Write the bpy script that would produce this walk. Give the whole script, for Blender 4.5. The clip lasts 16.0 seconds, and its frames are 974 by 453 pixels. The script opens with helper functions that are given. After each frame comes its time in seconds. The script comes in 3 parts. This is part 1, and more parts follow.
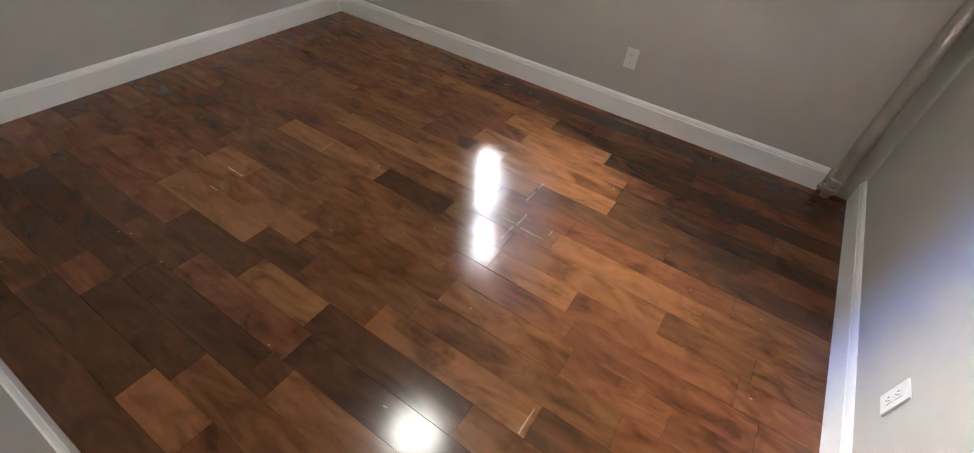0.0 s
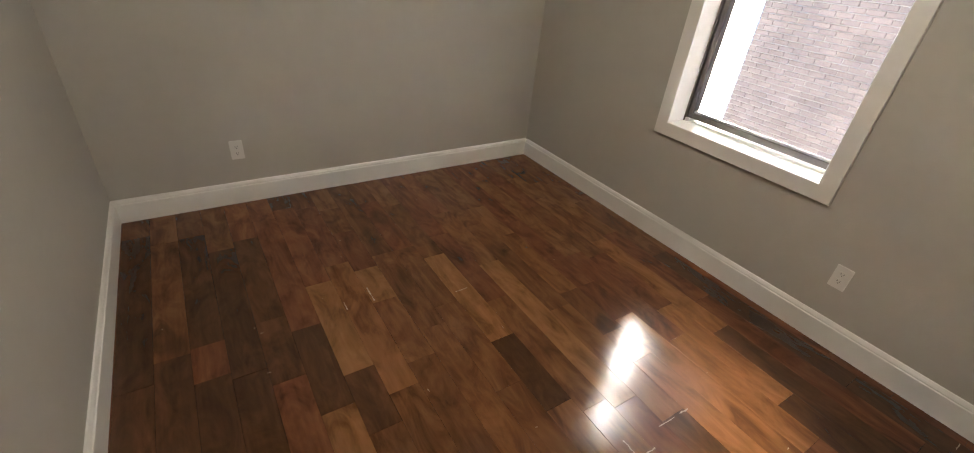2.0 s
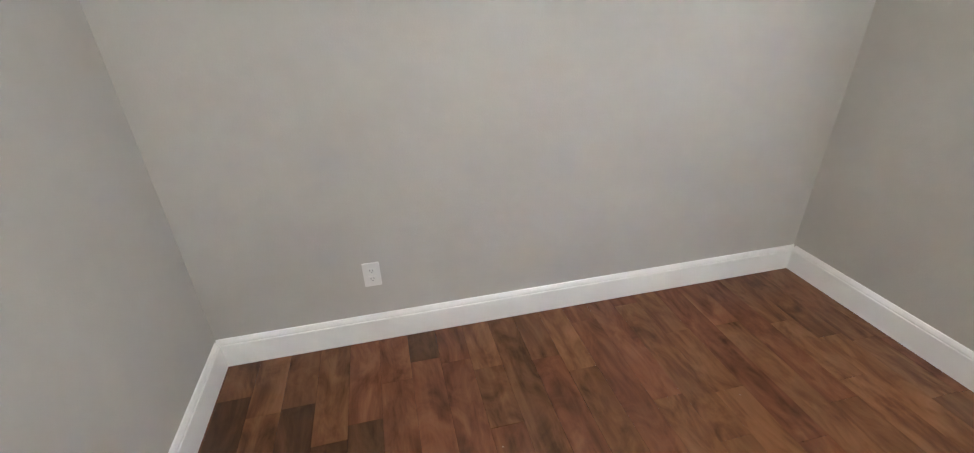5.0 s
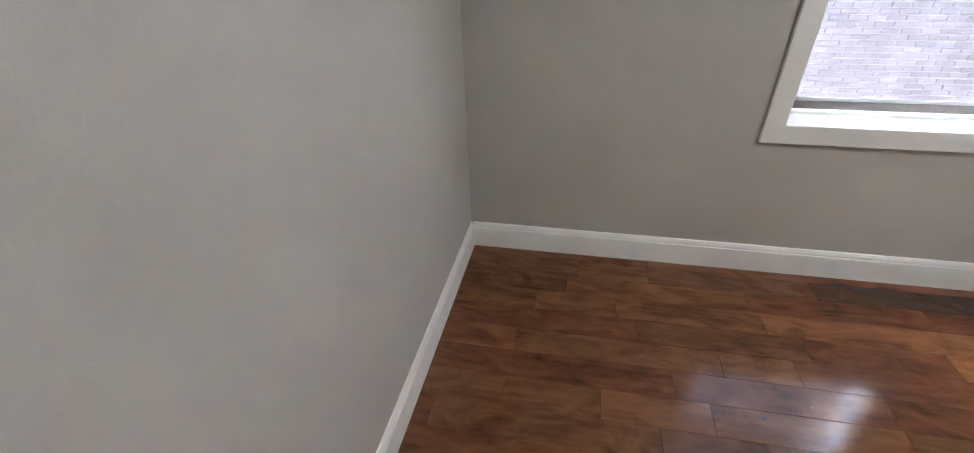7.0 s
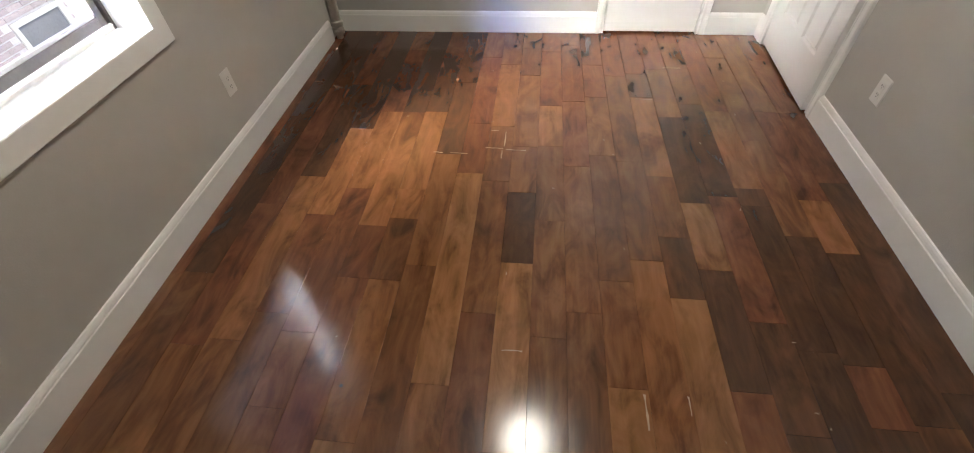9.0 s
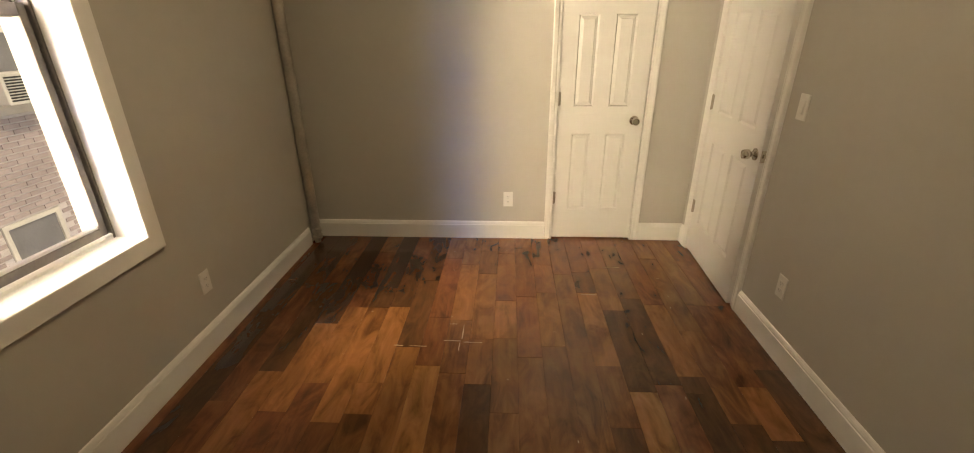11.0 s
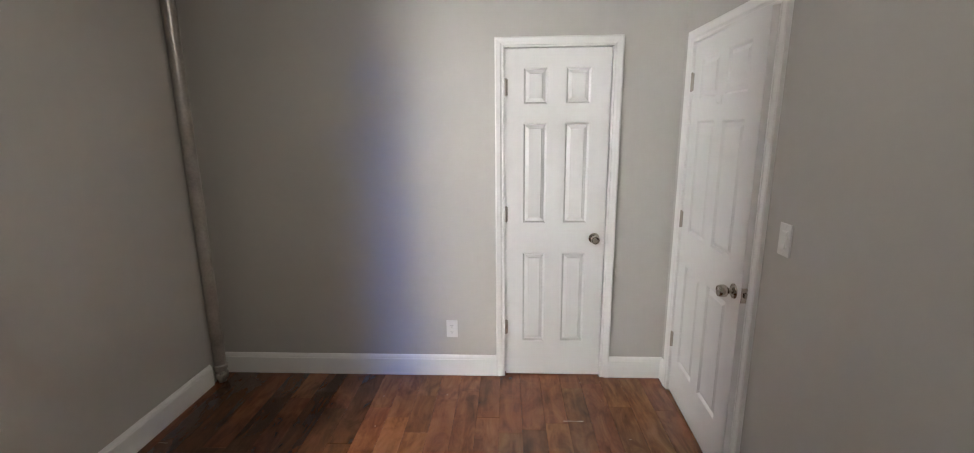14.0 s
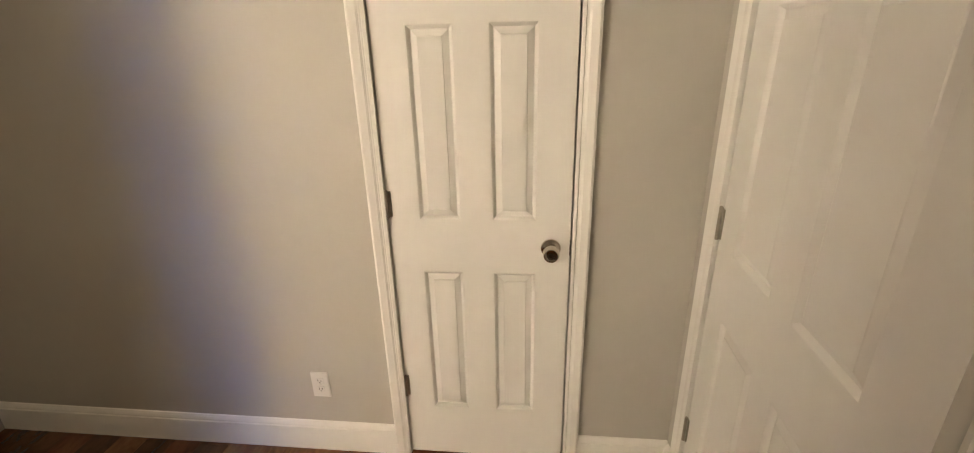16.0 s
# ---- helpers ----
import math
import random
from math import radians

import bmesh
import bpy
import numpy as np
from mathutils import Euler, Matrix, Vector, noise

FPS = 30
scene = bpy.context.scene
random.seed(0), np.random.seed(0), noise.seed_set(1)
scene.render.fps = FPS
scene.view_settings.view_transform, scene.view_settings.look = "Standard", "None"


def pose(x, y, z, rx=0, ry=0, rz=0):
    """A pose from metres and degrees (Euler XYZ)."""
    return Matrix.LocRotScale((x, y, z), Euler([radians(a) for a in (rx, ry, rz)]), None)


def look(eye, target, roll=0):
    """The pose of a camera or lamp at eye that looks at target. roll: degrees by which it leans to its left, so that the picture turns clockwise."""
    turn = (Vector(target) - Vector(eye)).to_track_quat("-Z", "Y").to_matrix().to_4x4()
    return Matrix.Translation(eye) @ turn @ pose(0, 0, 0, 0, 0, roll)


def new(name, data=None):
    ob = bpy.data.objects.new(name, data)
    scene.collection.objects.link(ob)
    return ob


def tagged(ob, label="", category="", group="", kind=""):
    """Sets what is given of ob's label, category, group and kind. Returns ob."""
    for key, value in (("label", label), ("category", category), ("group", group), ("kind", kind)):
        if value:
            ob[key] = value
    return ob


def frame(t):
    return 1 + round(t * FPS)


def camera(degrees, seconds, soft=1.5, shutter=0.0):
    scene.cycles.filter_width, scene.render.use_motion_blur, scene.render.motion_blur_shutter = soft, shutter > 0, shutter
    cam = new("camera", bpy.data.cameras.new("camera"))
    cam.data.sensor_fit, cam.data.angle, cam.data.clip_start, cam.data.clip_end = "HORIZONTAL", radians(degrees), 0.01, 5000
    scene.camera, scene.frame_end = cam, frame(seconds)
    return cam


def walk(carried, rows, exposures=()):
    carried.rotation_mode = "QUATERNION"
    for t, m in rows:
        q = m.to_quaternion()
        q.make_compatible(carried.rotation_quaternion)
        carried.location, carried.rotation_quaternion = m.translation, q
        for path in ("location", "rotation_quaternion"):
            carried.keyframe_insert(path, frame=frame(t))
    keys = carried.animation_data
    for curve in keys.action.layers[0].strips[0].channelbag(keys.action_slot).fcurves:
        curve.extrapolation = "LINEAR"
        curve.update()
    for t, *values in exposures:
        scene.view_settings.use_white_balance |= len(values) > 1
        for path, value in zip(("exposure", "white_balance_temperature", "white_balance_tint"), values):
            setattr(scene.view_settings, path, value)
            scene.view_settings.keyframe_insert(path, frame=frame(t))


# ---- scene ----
cam = camera(93.9, 16.0, 1.0)
PATH = [
    (0, (2.673, 3.091, 1.445), (1.417, 2.393, 0.054), 6.6),
    (0.5, (2.659, 3.098, 1.5), (1.317, 2.277, 0.265), 5.1),
    (1, (2.609, 3.066, 1.526), (1.255, 2.083, 0.431), 4.1),
    (1.5, (2.492, 2.992, 1.552), (1.223, 1.839, 0.521), 8.1),
    (2, (2.365, 2.915, 1.535), (1.385, 1.525, 0.482), 5.9),
    (2.5, (2.198, 2.893, 1.527), (1.703, 1.284, 0.447), 5.4),
    (3, (2.128, 2.746, 1.504), (1.861, 1.026, 0.52), 3.9),
    (3.5, (2.129, 2.541, 1.489), (1.922, 0.793, 0.541), 1.6),
    (4, (2.063, 2.28, 1.463), (1.873, 0.521, 0.53), 2.0),
    (6.5, (2.077, 0.692, 1.414), (0.708, -0.325, 0.371), -4.4),
    (7, (1.94, 0.475, 1.41), (0.297, 0.132, 0.322), -1.6),
    (7.5, (1.795, 0.512, 1.426), (0.238, 0.878, 0.226), -8.2),
    (8, (1.649, 0.631, 1.375), (0.493, 1.479, -0.019), -12.7),
    (8.5, (1.488, 0.679, 1.379), (0.908, 1.869, -0.12), -8.0),
    (9, (1.429, 0.62, 1.429), (1.242, 1.964, -0.04), -2.9),
    (11.5, (1.56, 0.489, 1.529), (1.471, 2.41, 0.98), -0.3),
    (12, (1.597, 0.49, 1.542), (1.502, 2.465, 1.242), -0.7),
    (12.5, (1.611, 0.51, 1.589), (1.549, 2.509, 1.566), -0.6),
    (13, (1.686, 0.618, 1.614), (1.646, 2.609, 1.803), -0.8),
    (13.5, (1.812, 0.778, 1.626), (1.74, 2.774, 1.745), -0.7),
    (14, (1.878, 1.068, 1.587), (1.787, 3.021, 1.167), -0.6),
    (14.5, (1.971, 1.395, 1.565), (1.908, 3.281, 0.901), -2.2),
    (15, (2.132, 1.703, 1.532), (2.112, 3.586, 0.86), -0.9),
    (15.5, (2.273, 2.058, 1.504), (2.229, 3.938, 0.821), -0.9),
    (16, (2.344, 2.404, 1.528), (2.144, 4.266, 0.824), -1.4),
]
EXPOSURES = [
    (0.0, 2.93, 6100, 8), (1.0, 2.83, 6000, 2), (1.5, 2.84, 6700, 5), (2.0, 2.8, 7100, 8), (2.5, 2.85, 8200, 5), (3.0, 2.95, 9700, 2), (3.5, 3.5, 6900, 7), (4.0, 3.75, 5900, 6),
    (6.5, 3.85, 5700, 7), (7.0, 3.3, 5700, 8), (7.5, 3.1, 5900, 7), (8.0, 3.25, 6600, 7), (8.5, 3.2, 6500, 8), (9.0, 3.05, 6400, 8), (11.5, 2.12, 11300, 11),
    (12.0, 2.1, 10200, 12), (12.5, 1.92, 7400, 8), (13.5, 1.78, 6200, 8), (14.0, 2.1, 6200, 11), (14.5, 2.55, 6300, 15), (15.5, 2.25, 8300, 12), (16.0, 1.93, 9200, 14)]
walk(cam, [(t, look(e, g, r)) for t, e, g, r in PATH], EXPOSURES)

# ---- light ----
world = bpy.data.worlds.new("sky")
scene.world = world
world.use_nodes = True
wn = world.node_tree
sky = wn.nodes.new("ShaderNodeTexSky")
sky.sky_type = "NISHITA"
sky.sun_disc = False
sky.sun_elevation, sky.sun_rotation = radians(52), radians(100)
wn.links.new(sky.outputs[0], wn.nodes["Background"].inputs[0])
wn.nodes["Background"].inputs[1].default_value = 0.03

sun_data = bpy.data.lights.new("sun", "SUN")
sun_data.energy, sun_data.angle, sun_data.color = 0.5, radians(10), (1.0, 0.95, 0.88)
sun = new("sun", sun_data)
sun.matrix_world = look((6.15, -1.08, 8.0), (0, 0, 0))

# room: x from the window wall to the entry wall, y from the plain wall to the closet wall
RW, RL, RH = 2.866, 3.798, 2.775
X0, Y0 = -0.016, -0.016
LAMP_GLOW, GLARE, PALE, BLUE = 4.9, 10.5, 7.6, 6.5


# ---- materials ----
def mat(name, color, rough=0.5, metal=0.0, var=0.06, scale=3.0, bump=0.0, bump_scale=200.0, spec=0.5, coat=0.0):
    m = bpy.data.materials.new(name)
    m.use_nodes = True
    nt = m.node_tree
    b = nt.nodes["Principled BSDF"]
    b.inputs["Roughness"].default_value = rough
    b.inputs["Metallic"].default_value = metal
    b.inputs["Specular IOR Level"].default_value = spec
    b.inputs["Coat Weight"].default_value = coat
    tc = nt.nodes.new("ShaderNodeTexCoord")
    big = nt.nodes.new("ShaderNodeTexNoise")
    big.inputs["Scale"].default_value, big.inputs["Detail"].default_value = scale, 6
    nt.links.new(tc.outputs["Object"], big.inputs["Vector"])
    fine = nt.nodes.new("ShaderNodeTexNoise")
    fine.inputs["Scale"].default_value, fine.inputs["Detail"].default_value = scale * 14, 4
    nt.links.new(tc.outputs["Object"], fine.inputs["Vector"])
    add = nt.nodes.new("ShaderNodeMath")
    add.operation = "MULTIPLY_ADD"
    add.inputs[1].default_value = 0.35
    nt.links.new(fine.outputs["Fac"], add.inputs[0])
    nt.links.new(big.outputs["Fac"], add.inputs[2])
    ramp = nt.nodes.new("ShaderNodeValToRGB")
    ramp.color_ramp.elements[0].position, ramp.color_ramp.elements[1].position = 0.45, 0.9
    ramp.color_ramp.elements[0].color = (*[c * (1 - var) for c in color], 1)
    ramp.color_ramp.elements[1].color = (*[min(1, c * (1 + var)) for c in color], 1)
    nt.links.new(add.outputs[0], ramp.inputs[0])
    nt.links.new(ramp.outputs[0], b.inputs["Base Color"])
    rr = nt.nodes.new("ShaderNodeMapRange")
    rr.inputs["To Min"].default_value, rr.inputs["To Max"].default_value = rough * 0.85, min(1, rough * 1.15)
    nt.links.new(big.outputs["Fac"], rr.inputs["Value"])
    nt.links.new(rr.outputs[0], b.inputs["Roughness"])
    if bump:
        n = nt.nodes.new("ShaderNodeTexNoise")
        n.inputs["Scale"].default_value, n.inputs["Detail"].default_value = bump_scale, 3
        nt.links.new(tc.outputs["Object"], n.inputs["Vector"])
        bp = nt.nodes.new("ShaderNodeBump")
        bp.inputs["Strength"].default_value, bp.inputs["Distance"].default_value = bump, 0.002
        nt.links.new(n.outputs["Fac"], bp.inputs["Height"])
        nt.links.new(bp.outputs[0], b.inputs["Normal"])
    return m


PAINT = mat("grey_wall_paint", (0.505, 0.485, 0.446), 0.55, var=0.035, scale=1.3, bump=0.18, bump_scale=160)
CEIL = mat("ceiling_paint", (0.72, 0.70, 0.67), 0.8, var=0.03, scale=1.1, bump=0.2, bump_scale=120)
TRIM = mat("white_trim_paint", (0.84, 0.83, 0.80), 0.32, var=0.03, scale=2.5, bump=0.08, bump_scale=60)
DOORP = mat("white_door_paint", (0.81, 0.80, 0.775), 0.35, var=0.025, scale=2.0, bump=0.10, bump_scale=90)
PLATE = mat("white_plastic", (0.78, 0.77, 0.74), 0.3, var=0.02)
SLOT = mat("dark_slot", (0.03, 0.03, 0.03), 0.6)
NICKEL = mat("satin_nickel", (0.60, 0.55, 0.49), 0.16, 1.0, var=0.08, scale=8)
BRASS = mat("dull_hinge_metal", (0.42, 0.38, 0.33), 0.4, 1.0, var=0.15, scale=20)
BRONZE = mat("bronze_window_frame", (0.17, 0.152, 0.148), 0.35, 0.2, var=0.2, scale=6)
TRACK = mat("aluminium_track", (0.6, 0.6, 0.62), 0.35, 0.8, var=0.1)
IRON = mat("black_iron", (0.03, 0.028, 0.027), 0.45, 0.4, var=0.2)
PIPE = mat("silver_painted_pipe", (0.50, 0.47, 0.43), 0.34, 0.75, var=0.25, scale=5, bump=0.15, bump_scale=45)
SUBFLOOR = mat("dark_joint", (0.025, 0.015, 0.01), 0.9)
MORTAR = mat("pale_mortar", (0.56, 0.53, 0.54), 0.9, var=0.15, scale=4, bump=0.4, bump_scale=60)
STONE = mat("pale_stone", (0.55, 0.52, 0.48), 0.8, var=0.12, scale=3, bump=0.3)
ACMAT = mat("aged_white_metal", (0.62, 0.60, 0.56), 0.5, var=0.1)
DULLGLASS = mat("dusty_grey_glass", (0.20, 0.20, 0.21), 0.25, var=0.15, scale=2)
ROOFING = mat("grey_roofing", (0.12, 0.12, 0.12), 0.9, var=0.2)
GROUND = mat("alley_concrete", (0.35, 0.34, 0.32), 0.9, var=0.15, scale=1.0, bump=0.3)


def brick_material():
    m = mat("worn_red_brick", (0.37, 0.312, 0.314), 0.85, var=0.18, scale=2.5, bump=0.6, bump_scale=70)
    nt = m.node_tree
    b = nt.nodes["Principled BSDF"]
    src = b.inputs["Base Color"].links[0].from_socket
    geo = nt.nodes.new("ShaderNodeNewGeometry")
    info = nt.nodes.new("ShaderNodeObjectInfo")
    add = nt.nodes.new("ShaderNodeMath")
    nt.links.new(geo.outputs["Random Per Island"], add.inputs[0])
    nt.links.new(info.outputs["Random"], add.inputs[1])
    frac = nt.nodes.new("ShaderNodeMath")
    frac.operation = "FRACT"
    nt.links.new(add.outputs[0], frac.inputs[0])
    hsv = nt.nodes.new("ShaderNodeHueSaturation")
    mr = nt.nodes.new("ShaderNodeMapRange")
    mr.inputs["To Min"].default_value, mr.inputs["To Max"].default_value = 0.90, 1.10
    nt.links.new(frac.outputs[0], mr.inputs["Value"])
    nt.links.new(mr.outputs[0], hsv.inputs["Value"])
    nt.links.new(src, hsv.inputs["Color"])
    nt.links.new(hsv.outputs[0], b.inputs["Base Color"])
    return m


BRICK = brick_material()


def wood(name, dark, mid, light):
    """Lacquered plank: long grain, cloudy stain and a few knots, shifted plank by plank."""
    m = bpy.data.materials.new(name)
    m.use_nodes = True
    nt = m.node_tree
    L = nt.links.new
    b = nt.nodes["Principled BSDF"]
    tc = nt.nodes.new("ShaderNodeTexCoord")
    info = nt.nodes.new("ShaderNodeObjectInfo")
    mul = nt.nodes.new("ShaderNodeMath")
    mul.operation = "MULTIPLY"
    mul.inputs[1].default_value = 57.0
    L(info.outputs["Random"], mul.inputs[0])
    vec = nt.nodes.new("ShaderNodeCombineXYZ")
    for i in range(3):
        L(mul.outputs[0], vec.inputs[i])
    off = nt.nodes.new("ShaderNodeVectorMath")
    L(tc.outputs["Object"], off.inputs[0])
    L(vec.outputs[0], off.inputs[1])

    def stretched(sx, sy, scale, detail, rough=0.6, dist=0.0):
        mp = nt.nodes.new("ShaderNodeMapping")
        mp.inputs["Scale"].default_value = (sx, sy, 1)
        L(off.outputs[0], mp.inputs["Vector"])
        n = nt.nodes.new("ShaderNodeTexNoise")
        n.inputs["Scale"].default_value, n.inputs["Detail"].default_value = scale, detail
        n.inputs["Roughness"].default_value, n.inputs["Distortion"].default_value = rough, dist
        L(mp.outputs[0], n.inputs["Vector"])
        return n.outputs["Fac"]

    grain = stretched(45, 1.5, 1.0, 4, 0.55, 0.2)
    cloud = stretched(10, 3.6, 1.0, 4, 0.6, 1.1)
    fine = stretched(260, 9, 1.0, 3)
    mix = nt.nodes.new("ShaderNodeMath")
    mix.operation = "MULTIPLY_ADD"
    mix.inputs[1].default_value = 0.24
    L(grain, mix.inputs[0])
    cl = nt.nodes.new("ShaderNodeMath")
    cl.operation = "MULTIPLY"
    cl.inputs[1].default_value = 0.80
    L(cloud, cl.inputs[0])
    L(cl.outputs[0], mix.inputs[2])
    ramp = nt.nodes.new("ShaderNodeValToRGB")
    e = ramp.color_ramp.elements
    e[0].position, e[0].color = 0.34, (*dark, 1)
    e[1].position, e[1].color = 0.70, (*light, 1)
    k = e.new(0.52)
    k.color = (*mid, 1)
    L(mix.outputs[0], ramp.inputs[0])
    # knots and dark mineral streaks
    mp = nt.nodes.new("ShaderNodeMapping")
    mp.inputs["Scale"].default_value = (8.5, 4.6, 1)
    L(off.outputs[0], mp.inputs["Vector"])
    vo = nt.nodes.new("ShaderNodeTexNoise")
    vo.inputs["Scale"].default_value, vo.inputs["Detail"].default_value, vo.inputs["Distortion"].default_value = 1.7, 3, 0.5
    L(mp.outputs[0], vo.inputs["Vector"])
    kr = nt.nodes.new("ShaderNodeMapRange")
    kr.inputs["From Min"].default_value, kr.inputs["From Max"].default_value = 0.55, 0.74
    kr.inputs["To Max"].default_value = 0.50
    L(vo.outputs["Fac"], kr.inputs["Value"])
    kn = nt.nodes.new("ShaderNodeMix")
    kn.data_type = "RGBA"
    L(kr.outputs[0], kn.inputs["Factor"])
    L(ramp.outputs[0], kn.inputs["A"])
    kn.inputs["B"].default_value = (dark[0] * 1.05, dark[1] * 0.98, dark[2] * 0.92, 1)
    hsv = nt.nodes.new("ShaderNodeHueSaturation")
    v = nt.nodes.new("ShaderNodeMapRange")
    v.inputs["To Min"].default_value, v.inputs["To Max"].default_value = 0.84, 1.16
    L(info.outputs["Random"], v.inputs["Value"])
    L(v.outputs[0], hsv.inputs["Value"])
    L(kn.outputs["Result"], hsv.inputs["Color"])
    L(hsv.outputs[0], b.inputs["Base Color"])
    rg = nt.nodes.new("ShaderNodeMapRange")
    rg.inputs["To Min"].default_value, rg.inputs["To Max"].default_value = 0.11, 0.18
    L(cloud, rg.inputs["Value"])
    L(rg.outputs[0], b.inputs["Roughness"])
    b.inputs["Specular IOR Level"].default_value = 0.55
    b.inputs["Coat Weight"].default_value, b.inputs["Coat Roughness"].default_value = 0.10, 0.12
    bp = nt.nodes.new("ShaderNodeBump")
    bp.inputs["Strength"].default_value, bp.inputs["Distance"].default_value = 0.03, 0.0005
    L(fine, bp.inputs["Height"])
    L(bp.outputs[0], b.inputs["Normal"])
    return m


WOOD = {
    # truly dark planks, and others darkened for shade on the floor
    "d": wood("walnut_and_shade_plank", (0.046, 0.019, 0.009), (0.082, 0.033, 0.014), (0.120, 0.049, 0.021)),
    "m": wood("brown_plank", (0.072, 0.027, 0.011), (0.156, 0.062, 0.024), (0.220, 0.094, 0.037)),
    "r": wood("red_brown_plank", (0.066, 0.022, 0.010), (0.150, 0.052, 0.022), (0.210, 0.080, 0.033)),
    "o": wood("orange_brown_plank", (0.094, 0.034, 0.012), (0.208, 0.082, 0.030), (0.280, 0.118, 0.045)),
    "l": wood("honey_plank", (0.125, 0.050, 0.018), (0.252, 0.110, 0.041), (0.322, 0.152, 0.060)),
}


def glass_material():
    m = bpy.data.materials.new("window_glass")
    m.use_nodes = True
    b = m.node_tree.nodes["Principled BSDF"]
    b.inputs["Transmission Weight"].default_value = 1.0
    b.inputs["Roughness"].default_value = 0.0
    b.inputs["IOR"].default_value = 1.05
    b.inputs["Base Color"].default_value = (0.97, 0.98, 0.98, 1)
    return m


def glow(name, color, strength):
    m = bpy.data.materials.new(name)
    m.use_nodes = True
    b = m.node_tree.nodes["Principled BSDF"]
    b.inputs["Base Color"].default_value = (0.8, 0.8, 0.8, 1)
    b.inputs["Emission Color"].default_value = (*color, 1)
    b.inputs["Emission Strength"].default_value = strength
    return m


GLASS = glass_material()
LAMP = glow("lit_opal_glass", (1.0, 0.92, 0.81), LAMP_GLOW)
SKYBLUE = glow("blue_sky", (0.22, 0.38, 1.0), BLUE)
GLOW_STRIP = glow("glow_strip", (1.0, 0.96, 0.90), GLARE)
GLOW_PANEL = glow("glow_panel", (1.0, 0.96, 0.92), PALE)


# ---- mesh helpers ----
def box(bm, a, b, bevel=0.0, seg=1):
    c = [(x, y, z) for x in (a[0], b[0]) for y in (a[1], b[1]) for z in (a[2], b[2])]
    v = [bm.verts.new(p) for p in c]
    fs = [bm.faces.new([v[i] for i in q]) for q in ((0, 1, 3, 2), (4, 6, 7, 5), (0, 4, 5, 1), (2, 3, 7, 6), (0, 2, 6, 4), (1, 5, 7, 3))]
    if bevel:
        es = list({e for f in fs for e in f.edges})
        bmesh.ops.bevel(bm, geom=es, offset=bevel, segments=seg, affect="EDGES", clamp_overlap=True)
    return bm


def lathe(bm, profile, m=None, n=24):
    """Profile of (radius, height) turned about z, then set by m."""
    m = m or Matrix()
    rings = []
    for r, h in profile:
        rings.append([bm.verts.new(m @ Vector((r * math.cos(2 * math.pi * i / n), r * math.sin(2 * math.pi * i / n), h))) for i in range(n)])
    for a, b in zip(rings, rings[1:]):
        for i in range(n):
            bm.faces.new((a[i], a[(i + 1) % n], b[(i + 1) % n], b[i]))
    bm.faces.new(rings[0][::-1])
    bm.faces.new(rings[-1])
    return bm


def strip(bm, lines):
    """Skin between neighbouring polylines, with closed ends."""
    rows = [[bm.verts.new(p) for p in line] for line in lines]
    for a, b in zip(rows, rows[1:]):
        for i in range(len(a) - 1):
            bm.faces.new((a[i], a[i + 1], b[i + 1], b[i]))
    bm.faces.new([r[0] for r in rows])
    bm.faces.new([r[-1] for r in rows][::-1])
    return bm


def finish(bm, name, material, smooth=False):
    bmesh.ops.recalc_face_normals(bm, faces=bm.faces)
    me = bpy.data.meshes.new(name)
    bm.to_mesh(me)
    bm.free()
    if material:
        me.materials.append(material)
    if smooth:
        me.shade_smooth()
        me.set_sharp_from_angle(angle=radians(35))
    return me


def part(name, bm, material, parent, label="", smooth=False):
    ob = new(name, finish(bm, name, material, smooth))
    ob.parent = parent
    if label:
        tagged(ob, label)
    return ob


def thing(name, bm, material, label, category, kind="", group="", at=None, smooth=False):
    ob = new(name, finish(bm, name, material, smooth) if bm else None)
    if at is not None:
        ob.matrix_world = at
    return tagged(ob, label, category, group, kind)


def wall_mesh(us, zs, holes, depth):
    """A slab in u, z with the front at 0 and the back at depth; cells in holes are left open."""
    bm = bmesh.new()
    vs = {}

    def v(i, j, d):
        if (i, j, d) not in vs:
            vs[i, j, d] = bm.verts.new((us[i], d, zs[j]))
        return vs[i, j, d]

    solid = {(i, j) for i in range(len(us) - 1) for j in range(len(zs) - 1)} - set(holes)
    for i, j in solid:
        for d in (0, depth):
            bm.faces.new([v(i, j, d), v(i + 1, j, d), v(i + 1, j + 1, d), v(i, j + 1, d)])
        for (di, dj), (p, q) in {(-1, 0): ((i, j), (i, j + 1)), (1, 0): ((i + 1, j), (i + 1, j + 1)), (0, -1): ((i, j), (i + 1, j)), (0, 1): ((i, j + 1), (i + 1, j + 1))}.items():
            if (i + di, j + dj) not in solid:
                bm.faces.new([v(*p, 0), v(*q, 0), v(*q, depth), v(*p, depth)])
    return bm


